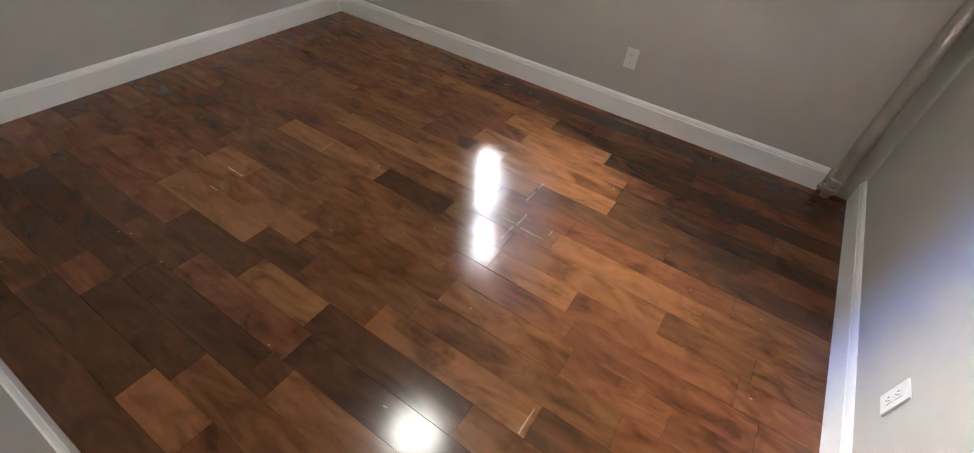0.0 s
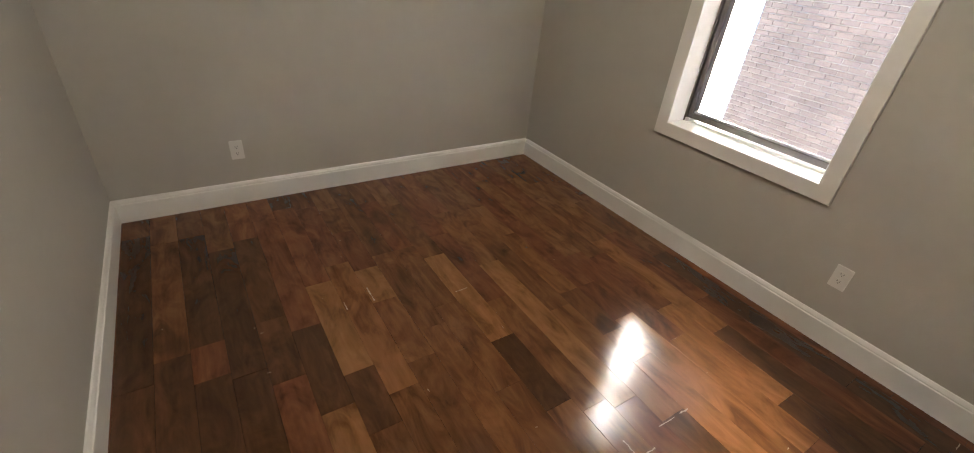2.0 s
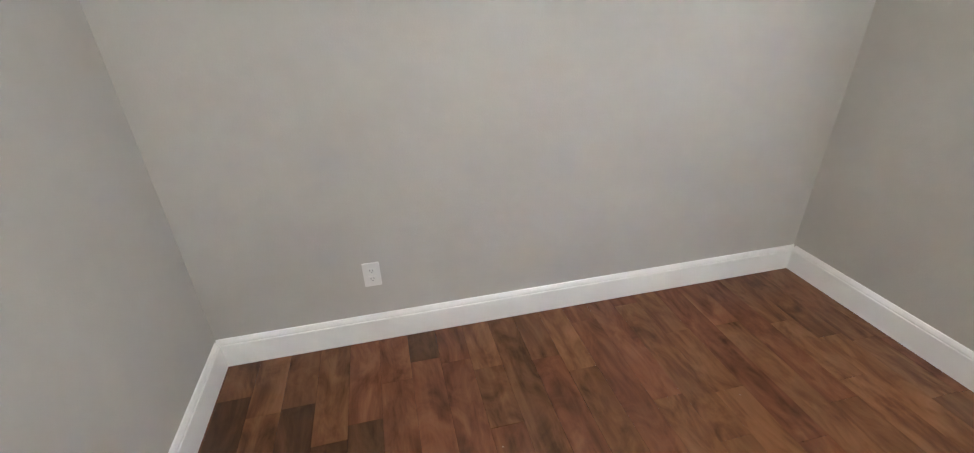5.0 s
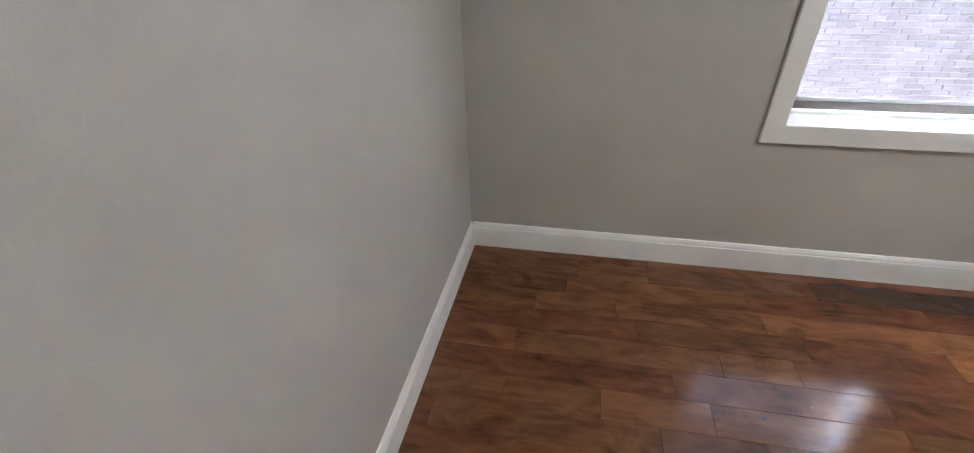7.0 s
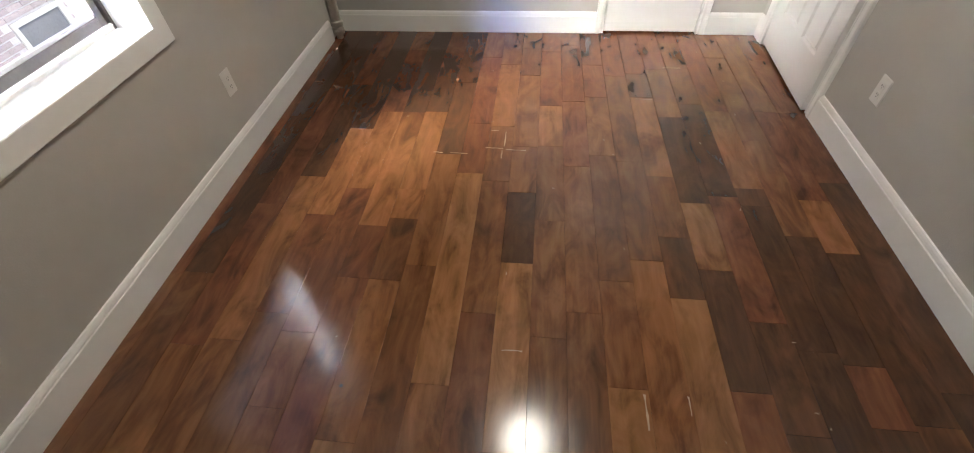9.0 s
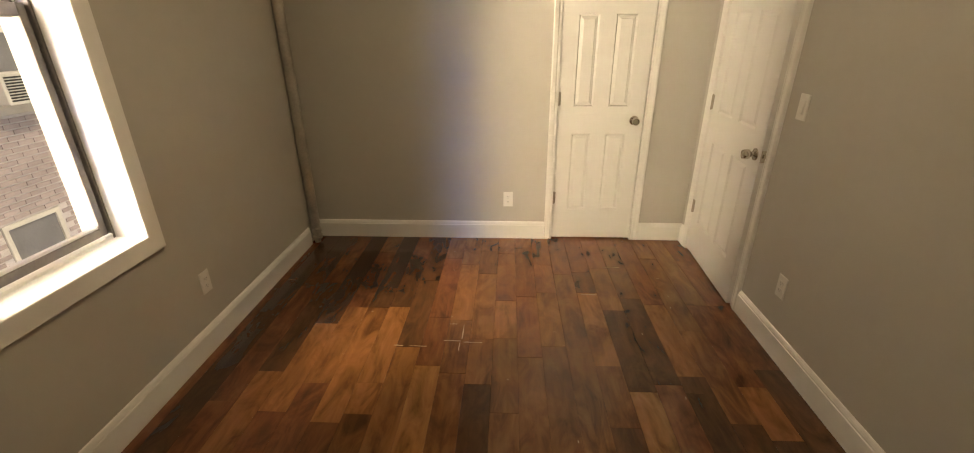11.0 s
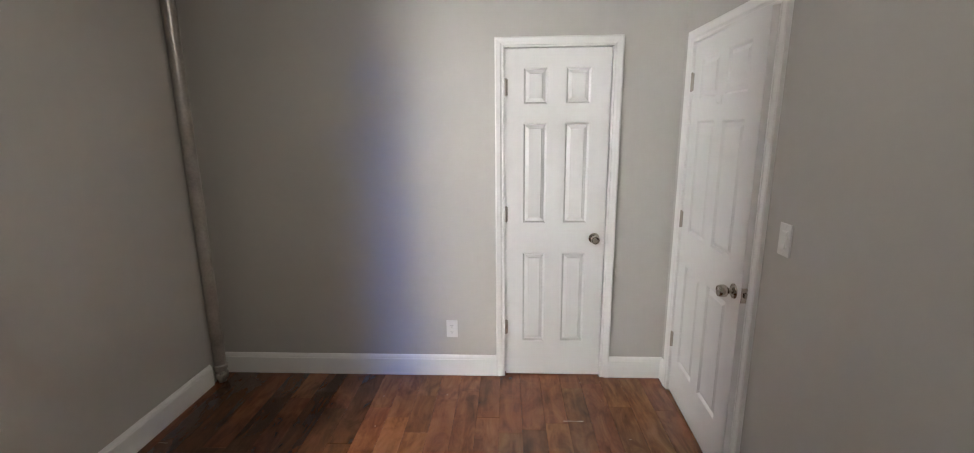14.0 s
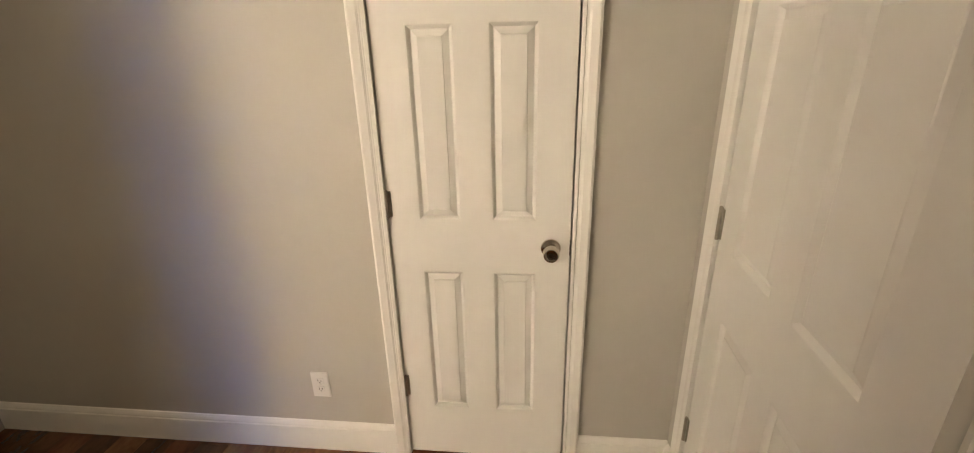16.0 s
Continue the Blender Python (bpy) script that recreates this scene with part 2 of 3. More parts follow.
# frames of the four walls: u along the wall, +y outwards, z up
WALL_A = Matrix.Translation((0, RL, 0))
WALL_B = Matrix.Translation((0, Y0, 0)) @ Matrix.Rotation(math.pi, 4, "Z")
WALL_W = Matrix.Translation((X0, 0, 0)) @ Matrix.Rotation(math.pi / 2, 4, "Z")
WALL_E = Matrix.Translation((RW, 0, 0)) @ Matrix.Rotation(-math.pi / 2, 4, "Z")

# ---- structure ----
CD0, CD1 = 1.860, 2.472          # closet opening
ED0, ED1 = 2.872, 3.655          # entry opening
WY0, WY1, WZ0, WZ1 = 1.304, 2.168, 0.731, 2.44   # window opening
DH, DH2 = 2.034, 2.018
TH = 0.16

thing("wall_north", wall_mesh([X0 - 0.3, CD0 - 0.012, CD1 + 0.012, RW + 0.16], [-0.02, DH + 0.012, RH + 0.05], [(1, 0)], 0.12), PAINT,
      "grey painted plaster wall round the narrow closet door", "wall", "structure", at=WALL_A)
thing("wall_south", wall_mesh([-RW - 0.16, 0.3], [-0.02, RH + 0.05], [], 0.12), PAINT,
      "plain grey painted plaster wall with one outlet", "wall", "structure", at=WALL_B)
thing("wall_west", wall_mesh([Y0, WY0 - 0.012, WY1 + 0.012, RL], [-0.02, WZ0 - 0.012, WZ1 + 0.012, RH + 0.05], [(1, 1)], 0.28), PAINT,
      "grey painted outer wall with the window opening", "wall", "structure", at=WALL_W)
thing("wall_east", wall_mesh([-RL, -ED1 - 0.012, -ED0 + 0.012, -Y0], [-0.02, DH2 + 0.012, RH + 0.05], [(1, 0)], 0.14), PAINT,
      "grey painted plaster wall round the entry door", "wall", "structure", at=WALL_E)
thing("ceiling", box(bmesh.new(), (X0 - 0.3, Y0 - 0.12, RH), (RW + 0.16, RL + 0.12, RH + 0.15)), CEIL,
      "plain off-white painted ceiling", "ceiling", "structure")
thing("wall_hall", box(bmesh.new(), (RW + 0.68, 2.4, -0.02), (RW + 0.78, RL + 0.12, RH)), PAINT, "plain wall behind the entry door", "wall", "structure")
thing("wall_hall_side", box(bmesh.new(), (RW + 0.14, 2.3, -0.02), (RW + 0.78, 2.4, RH)), PAINT, "plain side wall of the hall", "wall", "structure")
thing("wall_hall_end", box(bmesh.new(), (RW + 0.16, RL + 0.12, -0.02), (RW + 0.78, RL + 0.22, RH)), PAINT, "plain end wall of the hall", "wall", "structure")
thing("ceiling_hall", box(bmesh.new(), (RW + 0.16, 2.3, RH), (RW + 0.78, RL + 0.22, RH + 0.15)), CEIL, "plain ceiling over the hall", "ceiling", "structure")
thing("wall_closet", box(bmesh.new(), (1.7, RL + 0.66, -0.02), (2.7, RL + 0.76, RH)), PAINT, "plain wall behind the closet door", "wall", "structure")
for tag, x in (("west", 1.7), ("east", 2.6)):
    thing("wall_closet_" + tag, box(bmesh.new(), (x, RL + 0.12, -0.02), (x + 0.1, RL + 0.66, RH)), PAINT, "plain side wall of the closet", "wall", "structure")
thing("ceiling_closet", box(bmesh.new(), (1.7, RL + 0.12, RH), (2.7, RL + 0.76, RH + 0.15)), CEIL, "plain ceiling over the closet", "ceiling", "structure")


def base_profile(u0, u1, wall):
    """Moulded baseboard along the wall's u, proud into the room."""
    prof = [(0.0, 0.0), (-0.016, 0.0), (-0.016, 0.112), (-0.0125, 0.1155), (-0.0125, 0.122), (-0.0095, 0.130), (-0.005, 0.138), (0.0, 0.141)]
    bm = strip(bmesh.new(), [[(u0, d, z), (u1, d, z)] for d, z in prof])
    return thing("baseboard", bm, TRIM, "white moulded wooden baseboard along the floor", "baseboard", "structure", at=wall, group="baseboards")


base_profile(X0 + 0.001, CD0 - 0.056, WALL_A)
base_profile(CD1 + 0.056, RW - 0.001, WALL_A)
base_profile(-RW + 0.001, -X0, WALL_B)
base_profile(Y0 + 0.0165, 3.628, WALL_W)
base_profile(-ED0 + 0.062, -Y0 - 0.0165, WALL_E)
base_profile(-RL + 0.0165, -ED1 - 0.062, WALL_E)


def casing(name, u0, u1, top, wall, width):
    """Moulded door casing: two legs and a mitred head, with the jamb lining behind."""
    prof = [(0.0, 0.0), (0.0, -0.011), (0.010, -0.013), (0.013, -0.010), (0.020, -0.012), (0.026, -0.016), (width - 0.008, -0.020), (width, -0.016), (width, 0.0)]
    ob = thing(name, None, None, "white moulded door casing with mitred corners", "door casing", "structure", at=wall)
    legs = [("casing_leg", lambda w: [(u0 - w, 0), (u0 - w, top + w)]), ("casing_head", lambda w: [(u0 - w, top + w), (u1 + w, top + w)]),
            ("casing_leg", lambda w: [(u1 + w, top + w), (u1 + w, 0)])]
    for n, line in legs:
        part(n, strip(bmesh.new(), [[(u, d, z) for u, z in line(w)] for w, d in prof]), TRIM, ob)
    for a, b in (((u0 - 0.012, -0.002, 0), (u0, 0.118, top)), ((u1, -0.002, 0), (u1 + 0.012, 0.118, top)), ((u0 - 0.012, -0.002, top), (u1 + 0.012, 0.118, top + 0.012))):
        part("jamb", box(bmesh.new(), a, b), TRIM, ob)
    for a, b in (((u0, 0.05, 0), (u0 + 0.011, 0.085, top)), ((u1 - 0.011, 0.05, 0), (u1, 0.085, top)), ((u0, 0.05, top - 0.011), (u1, 0.085, top))):
        part("door_stop", box(bmesh.new(), a, b), TRIM, ob)
    return ob


casing("door_casing_1", CD0, CD1, DH, WALL_A, 0.056)
casing("door_casing_2", -ED1, -ED0, DH2, WALL_E, 0.062)


def door_slab(width, cols, rows, height):
    """Moulded six-panel door: front at y 0, raised fields in sunk panels, hinge side at x 0."""
    us = sorted({0, width, *[c for p in cols for c in p]})
    zs = sorted({0, height, *[r for p in rows for r in p]})
    bm = bmesh.new()
    fronts = []
    for d in (0, 0.035):
        g = [[bm.verts.new((u, d, z)) for z in zs] for u in us]
        for i in range(len(us) - 1):
            for j in range(len(zs) - 1):
                f = bm.faces.new((g[i][j], g[i + 1][j], g[i + 1][j + 1], g[i][j + 1]))
                if (us[i], us[i + 1]) in cols and (zs[j], zs[j + 1]) in rows:
                    fronts.append(f)
        if d == 0:
            first = g
    n, m = len(us), len(zs)
    ring = [(i, 0) for i in range(n)] + [(n - 1, j) for j in range(1, m)] + [(i, m - 1) for i in range(n - 2, -1, -1)] + [(0, j) for j in range(m - 2, 0, -1)]
    for (i, j), (k, l) in zip(ring, ring[1:] + ring[:1]):
        bm.faces.new((first[i][j], first[k][l], g[k][l], g[i][j]))
    bmesh.ops.recalc_face_normals(bm, faces=bm.faces)
    for thick, depth in ((0.006, -0.004), (0.008, -0.008), (0.003, 0.0), (0.025, 0.0085), (0.003, 0.002)):
        bmesh.ops.inset_individual(bm, faces=fronts, thickness=thick, depth=depth)
    return bm


def knob(parent, at, keyed):
    m = at @ Matrix.Rotation(math.pi / 2, 4, "X")
    part("rosette", lathe(bmesh.new(), [(0.032, -0.001), (0.033, 0.002), (0.031, 0.006), (0.022, 0.010), (0.014, 0.012)], m, 32), NICKEL, parent, smooth=True)
    k = part("door_knob", lathe(bmesh.new(), [(0.015, 0.010), (0.0125, 0.016), (0.0125, 0.024), (0.018, 0.029), (0.0245, 0.034), (0.0268, 0.041), (0.0268, 0.050), (0.0255, 0.060), (0.0230, 0.0655), (0.0205, 0.0665), (0.0190, 0.0640), (0.011, 0.0630), (0.004, 0.0632)], m, 32), NICKEL, parent,
             "satin nickel door knob", True)
    if keyed:
        part("lock_button", lathe(bmesh.new(), [(0.008, 0.064), (0.008, 0.068), (0.006, 0.069)], m, 16), BRASS, k)


def hinge(parent, x, z):
    bm = box(bmesh.new(), (x - 0.004, -0.006, z - 0.044), (x + 0.012, -0.0005, z + 0.044), 0.001)
    h = part("hinge", bm, BRASS, parent, "dull metal butt hinge")
    part("hinge_pin", lathe(bmesh.new(), [(0.003, z - 0.049), (0.0055, z - 0.047), (0.0055, z + 0.047), (0.003, z + 0.050)], Matrix.Translation((x - 0.001, -0.008, 0)), 12), BRASS, h, smooth=True)


ROWS = [(0.233, 0.818), (1.011, 1.603), (1.713, 1.911)]
closet_w = CD1 - CD0 - 0.010
door_1 = thing("door_1", door_slab(closet_w, [(0.107, 0.243), (0.350, 0.490)], ROWS, DH - 0.017), DOORP,
               "narrow white six-panel closet door, shut", "door", "structure", at=Matrix.Translation((CD0 + 0.004, RL + 0.001, 0.012)))
knob(door_1, Matrix.Translation((closet_w - 0.062, 0, 0.915)), False)
for z in (0.33, 1.064, 1.806):
    hinge(door_1, 0.003, z)
part("latch_plate", box(bmesh.new(), (closet_w - 0.001, 0.004, 0.887), (closet_w + 0.002, 0.030, 0.943)), NICKEL, door_1)

entry_w = ED1 - ED0 - 0.008
door_2 = thing("door_2", door_slab(entry_w, [(0.112, 0.330), (0.428, 0.646)], ROWS, DH2 - 0.017), DOORP,
               "white six-panel entry door standing slightly ajar", "door", "structure",
               at=Matrix.Translation((RW + 0.002, ED1 - 0.004, 0.012)) @ Matrix.Rotation(radians(-90 - 2.7), 4, "Z"))
knob(door_2, Matrix.Translation((entry_w - 0.060, 0, 0.893)), True)
for z in (0.33, 1.064, 1.806):
    hinge(door_2, 0.003, z)
latch = part("latch_plate", box(bmesh.new(), (entry_w - 0.001, 0.002, 0.862), (entry_w + 0.002, 0.033, 0.926), 0.0008), NICKEL, door_2, "nickel latch face plate")
part("latch_bolt", box(bmesh.new(), (entry_w + 0.002, 0.011, 0.885), (entry_w + 0.011, 0.024, 0.905), 0.002), NICKEL, latch)


# ---- window ----
def window():
    w = thing("window_1", None, None, "tall double-hung window with dark bronze sashes in a white reveal", "window", "structure", at=WALL_W)
    y0, y1, z0, z1 = WY0, WY1, WZ0, WZ1
    cw = 0.079
    prof = [(0.0, 0.0), (0.0, -0.015), (0.003, -0.018), (cw - 0.003, -0.018), (cw, -0.015), (cw, 0.0)]
    sides = [lambda o: [(y0 - o, z0 - o), (y0 - o, z1 + o)], lambda o: [(y0 - o, z1 + o), (y1 + o, z1 + o)], lambda o: [(y1 + o, z1 + o), (y1 + o, z0 - o)], lambda o: [(y1 + o, z0 - o), (y0 - o, z0 - o)]]
    for s in sides:
        part("window_casing", strip(bmesh.new(), [[(u, d, z) for u, z in s(o)] for o, d in prof]), TRIM, w, "flat white casing board")
    dep = 0.125
    for a, b in (((y0 - 0.012, -0.002, z0), (y0, dep, z1)), ((y1, -0.002, z0), (y1 + 0.012, dep, z1)), ((y0 - 0.012, -0.002, z1), (y1 + 0.012, dep, z1 + 0.012))):
        part("reveal_board", box(bmesh.new(), a, b), TRIM, w)
    part("window_sill", box(bmesh.new(), (y0 - 0.012, -0.002, z0 - 0.012), (y1 + 0.012, dep, z0 + 0.0)), TRIM, w, "white painted sill board")
    # bronze outer frame
    fr = 0.010
    f = part("window_frame", box(bmesh.new(), (y0 - 0.012, dep, z0 - 0.012), (y0 + fr, 0.24, z1 + 0.012), 0.002), BRONZE, w, "dark bronze aluminium frame")
    part("frame_sill", box(bmesh.new(), (y0 + fr, dep, z0 - 0.012), (y1 - fr, 0.24, z0 + 0.012), 0.002), TRIM, f, "pale painted frame sill")
    for a, b in (((y1 - fr, dep, z0 - 0.012), (y1 + 0.012, 0.24, z1 + 0.012)), ((y0 + fr, dep, z1 - fr), (y1 - fr, 0.24, z1 + 0.012))):
        part("frame_bar", box(bmesh.new(), a, b, 0.002), BRONZE, f)
    for u in (y0 + fr, y1 - fr - 0.006):
        part("sash_track", box(bmesh.new(), (u, 0.168, z0 + fr), (u + 0.006, 0.176, z1 - fr)), TRACK, f)
    mid = 1.60

    def sash(za, zb, d0, d1, label):
        st, u0, u1 = 0.030, y0 + fr + 0.007, y1 - fr - 0.007
        s = part("sash", box(bmesh.new(), (u0, d0, za), (u0 + st, d1, zb), 0.002), BRONZE, w, label)
        for a, b in (((u1 - st, d0, za), (u1, d1, zb)), ((u0 + st, d0, za), (u1 - st, d1, za + 0.034)), ((u0 + st, d0, zb - 0.042), (u1 - st, d1, zb))):
            part("sash_bar", box(bmesh.new(), a, b, 0.002), BRONZE, s)
        part("glazing_bead", box(bmesh.new(), (u0 + st, d0 + 0.004, za + 0.034), (u1 - st, d1, za + 0.046), 0.003, 2), TRACK, s, "bright aluminium glazing bead")
        p = part("pane", box(bmesh.new(), (u0 + st - 0.005, (d0 + d1) / 2 - 0.002, za + 0.03), (u1 - st + 0.005, (d0 + d1) / 2 + 0.002, zb - 0.037)), GLASS, s, "clear window glass")
        p.visible_shadow = False

    sash(z0 + fr + 0.012, mid + 0.022, 0.135, 0.163, "dark bronze lower sash")
    sash(mid - 0.022, z1 - fr, 0.182, 0.210, "dark bronze upper sash")
    for u in (y0 + 0.014, y1 - 0.046):
        part("tilt_latch", box(bmesh.new(), (u, 0.118, z0 + 0.012), (u + 0.032, 0.134, z0 + 0.024), 0.003, 2), PLATE, w, "small pale sash latch tab")
    part("sash_lock", box(bmesh.new(), (1.72, 0.128, mid + 0.022), (1.77, 0.160, mid + 0.034), 0.003), BRONZE, w)
    return w


window()


# ---- fittings ----
def plate(name, label, category, m, switch=False):
    """Wall plate, front towards -y of m."""
    ob = thing(name, box(bmesh.new(), (-0.036, -0.006, -0.059), (0.036, 0.0, 0.059), 0.0025, 2), PLATE, label, category, "", "wall plates", m)
    if switch:
        part("switch_frame", box(bmesh.new(), (-0.0175, -0.0075, -0.034), (0.0175, -0.0055, 0.034), 0.0008), PLATE, ob)
        bm = box(bmesh.new(), (-0.0145, -0.0150, -0.031), (0.0145, -0.0070, 0.031), 0.0012)
        for v in bm.verts:
            if v.co.y < -0.009:
                v.co.y += 0.0060 * (v.co.z + 0.031) / 0.062
        part("rocker", bm, PLATE, ob, "white rocker switch")
    else:
        for s in (-1, 1):
            r = part("receptacle", box(bmesh.new(), (-0.0165, -0.0085, s * 0.0195 - 0.0145), (0.0165, -0.0055, s * 0.0195 + 0.0145), 0.0035, 2), PLATE, ob)
            for u, hgt in ((-0.0062, 0.0045), (0.0062, 0.0036)):
                part("slot", box(bmesh.new(), (u - 0.0011, -0.0089, s * 0.0195 + 0.003 - hgt), (u + 0.0011, -0.0083, s * 0.0195 + 0.003 + hgt)), SLOT, r)
            part("slot", lathe(bmesh.new(), [(0.0023, 0), (0.0023, 0.0006)], Matrix.Translation((0, -0.0083, s * 0.0195 - 0.0075)) @ Matrix.Rotation(math.pi / 2, 4, "X"), 10), SLOT, r)
    for z in ((-0.048, 0.048) if switch else (0.0,)):
        part("screw", lathe(bmesh.new(), [(0.003, 0), (0.003, 0.0012), (0.002, 0.0016)], Matrix.Translation((0, -0.0058, z)) @ Matrix.Rotation(math.pi / 2, 4, "X"), 12), PLATE, ob)
    return ob


OUT = "white duplex outlet on the grey wall"
plate("wall_outlet", OUT + " below the window", "wall outlet", WALL_W @ Matrix.Translation((2.431, 0, 0.36)))
plate("wall_outlet", OUT + " above the baseboard", "wall outlet", WALL_B @ Matrix.Translation((-2.194, 0, 0.35)))
plate("wall_outlet", OUT + " beside the closet door", "wall outlet", WALL_A @ Matrix.Translation((1.518, 0, 0.325)))
plate("wall_outlet", OUT + " under the light switch", "wall outlet", WALL_E @ Matrix.Translation((-2.485, 0, 0.358)))
plate("light_switch", "white rocker light switch beside the entry door", "light switch", WALL_E @ Matrix.Translation((-2.684, 0, 1.190)), True)


def riser():
    x, y, r = 0.025, 3.672, 0.035
    ob = thing("heating_pipe", None, None, "silver-painted steam riser pipe in the wall corner", "pipe", at=Matrix.Translation((x, y, 0)))
    prof = []
    rng = random.Random(5)
    for i in range(40):
        z = 0.10 + (RH - 0.10) * i / 39
        prof.append((r + rng.uniform(-0.0004, 0.0004), z))
    part("pipe", lathe(bmesh.new(), prof, None, 28), PIPE, ob, smooth=True)
    part("ceiling_collar", lathe(bmesh.new(), [(r + 0.002, RH - 0.03), (r + 0.012, RH - 0.028), (r + 0.016, RH - 0.002), (r + 0.016, RH)], None, 28), PIPE, ob, smooth=True)
    part("pipe_fitting", lathe(bmesh.new(), [(r - 0.012, 0.0), (r - 0.010, 0.03), (r + 0.005, 0.034), (r + 0.006, 0.062), (r + 0.001, 0.068), (r + 0.001, 0.085), (r + 0.007, 0.092), (r + 0.007, 0.118), (r + 0.001, 0.126)], None, 28), PIPE, ob, "paint-crusted threaded coupling", True)
    m = Matrix.Translation((0.03, -0.035, 0.07)) @ Matrix.Rotation(radians(50), 4, "Z") @ Matrix.Rotation(math.pi / 2, 4, "X")
    part("side_plug", lathe(bmesh.new(), [(0.019, 0.0), (0.019, 0.022), (0.012, 0.024), (0.012, 0.038)], m, 8), PIPE, ob, "capped side outlet")


riser()


def curtain_bracket():
    ob = thing("curtain_rod_bracket", None, None, "empty black double curtain-rod bracket beside the window head", "curtain bracket",
               at=WALL_W @ Matrix.Translation((BR_Y, 0, BR_Z)))
    part("wall_plate", box(bmesh.new(), (-0.009, -0.004, -0.045), (0.009, 0.0, 0.035), 0.0015), IRON, ob)
    cu = bmesh.new()
    pts = [(0.0, 0.02), (0.075, 0.02), (0.088, 0.004), (0.102, -0.004), (0.116, 0.004), (0.122, 0.018), (0.175, 0.018), (0.188, 0.002), (0.202, -0.006), (0.216, 0.004), (0.219, 0.014)]
    strip(cu, [[(w, -d, z + h) for d, z in pts] for w, h in ((-0.006, -0.003), (0.006, -0.003), (0.006, 0.003), (-0.006, 0.003), (-0.006, -0.003))])
    part("arm", cu, IRON, ob)
    br = bmesh.new()
    strip(br, [[(w, -0.002, -0.035 + h), (w, -0.05, 0.018 + h)] for w, h in ((-0.004, -0.003), (0.004, -0.003), (0.004, 0.003), (-0.004, 0.003), (-0.004, -0.003))])
    part("brace", br, IRON, ob)


BR_Y, BR_Z = 2.305, 2.625
curtain_bracket()

# adhesive hook on the entry door
hook = thing("door_hook", box(bmesh.new(), (-0.010, -0.004, -0.022), (0.010, 0.0, 0.022), 0.002, 2), PLATE, "small white adhesive hook on the entry door", "hook",
             at=door_2.matrix_basis @ Matrix.Translation((0.394, 0, 1.694)))
hk = bmesh.new()
strip(hk, [[(w, -0.004, -0.004 + h), (w, -0.012, -0.016 + h), (w, -0.022, -0.012 + h), (w, -0.024, 0.0 + h)] for w, h in ((-0.004, -0.002), (0.004, -0.002), (0.004, 0.002), (-0.004, 0.002), (-0.004, -0.002))])
part("hook_arm", hk, PLATE, hook)

lamp = thing("ceiling_light", None, None, "lit flush-mount ceiling light with opal glass dome", "ceiling light", at=Matrix.Translation((1.49, 1.95, RH)))
part("canopy", lathe(bmesh.new(), [(0.245, 0.0), (0.248, -0.012), (0.240, -0.026), (0.230, -0.026)], None, 40), NICKEL, lamp, "satin nickel rim", True)
part("shade", lathe(bmesh.new(), [(0.230, -0.024), (0.226, -0.045), (0.198, -0.070), (0.148, -0.090), (0.075, -0.101), (0.01, -0.104)], None, 40), LAMP, lamp, "glowing opal glass dome", True)


# ---- outside ----
FX = -5.0      # face of the building across the alley
FY0, FY1 = -1.12, 15.0
thing("ground", box(bmesh.new(), (-300, -300, -7.2), (300, 300, -7.0)), GROUND, "concrete alley ground far below the window", "ground", "structure")
thing("backdrop_sky", box(bmesh.new(), (-60.5, -105.0, 2.0), (-60.0, -34.0, 130.0)), SKYBLUE, "clear blue sky beyond the alley", "backdrop", "structure")
# unseen emitter, added to sharpen the bright edge on the north wall
thing("backdrop_glow_strip", box(bmesh.new(), (-14.2, -16.6, -7.0), (-14.0, -14.4, 32.0)), GLOW_STRIP, "unseen glowing strip added at the end of the alley", "backdrop", "structure")
# daylight at the alley end put in as emission, lights the north wall evenly
thing("backdrop_glow_panel", box(bmesh.new(), (-14.2, -14.4, -7.0), (-14.0, -6.2, 32.0)), GLOW_PANEL, "glowing panel in place of the bright end of the alley", "backdrop", "structure")
neighbour = thing("apartment_building", None, None, "weathered brick apartment building across the narrow alley", "building")
part("wall", box(bmesh.new(), (FX - 4.0, FY0 - 0.0, -7.0), (FX - 0.012, FY1, 9.0)), MORTAR, neighbour)
part("roof", box(bmesh.new(), (FX - 4.1, FY0 - 0.1, 9.0), (FX + 0.1, FY1 + 0.1, 9.25)), ROOFING, neighbour)
OPEN = [(5.75, 6.85, 0.68, 2.45), (5.55, 6.35, -2.35, -0.78), (9.6, 10.7, 0.68, 2.45)]
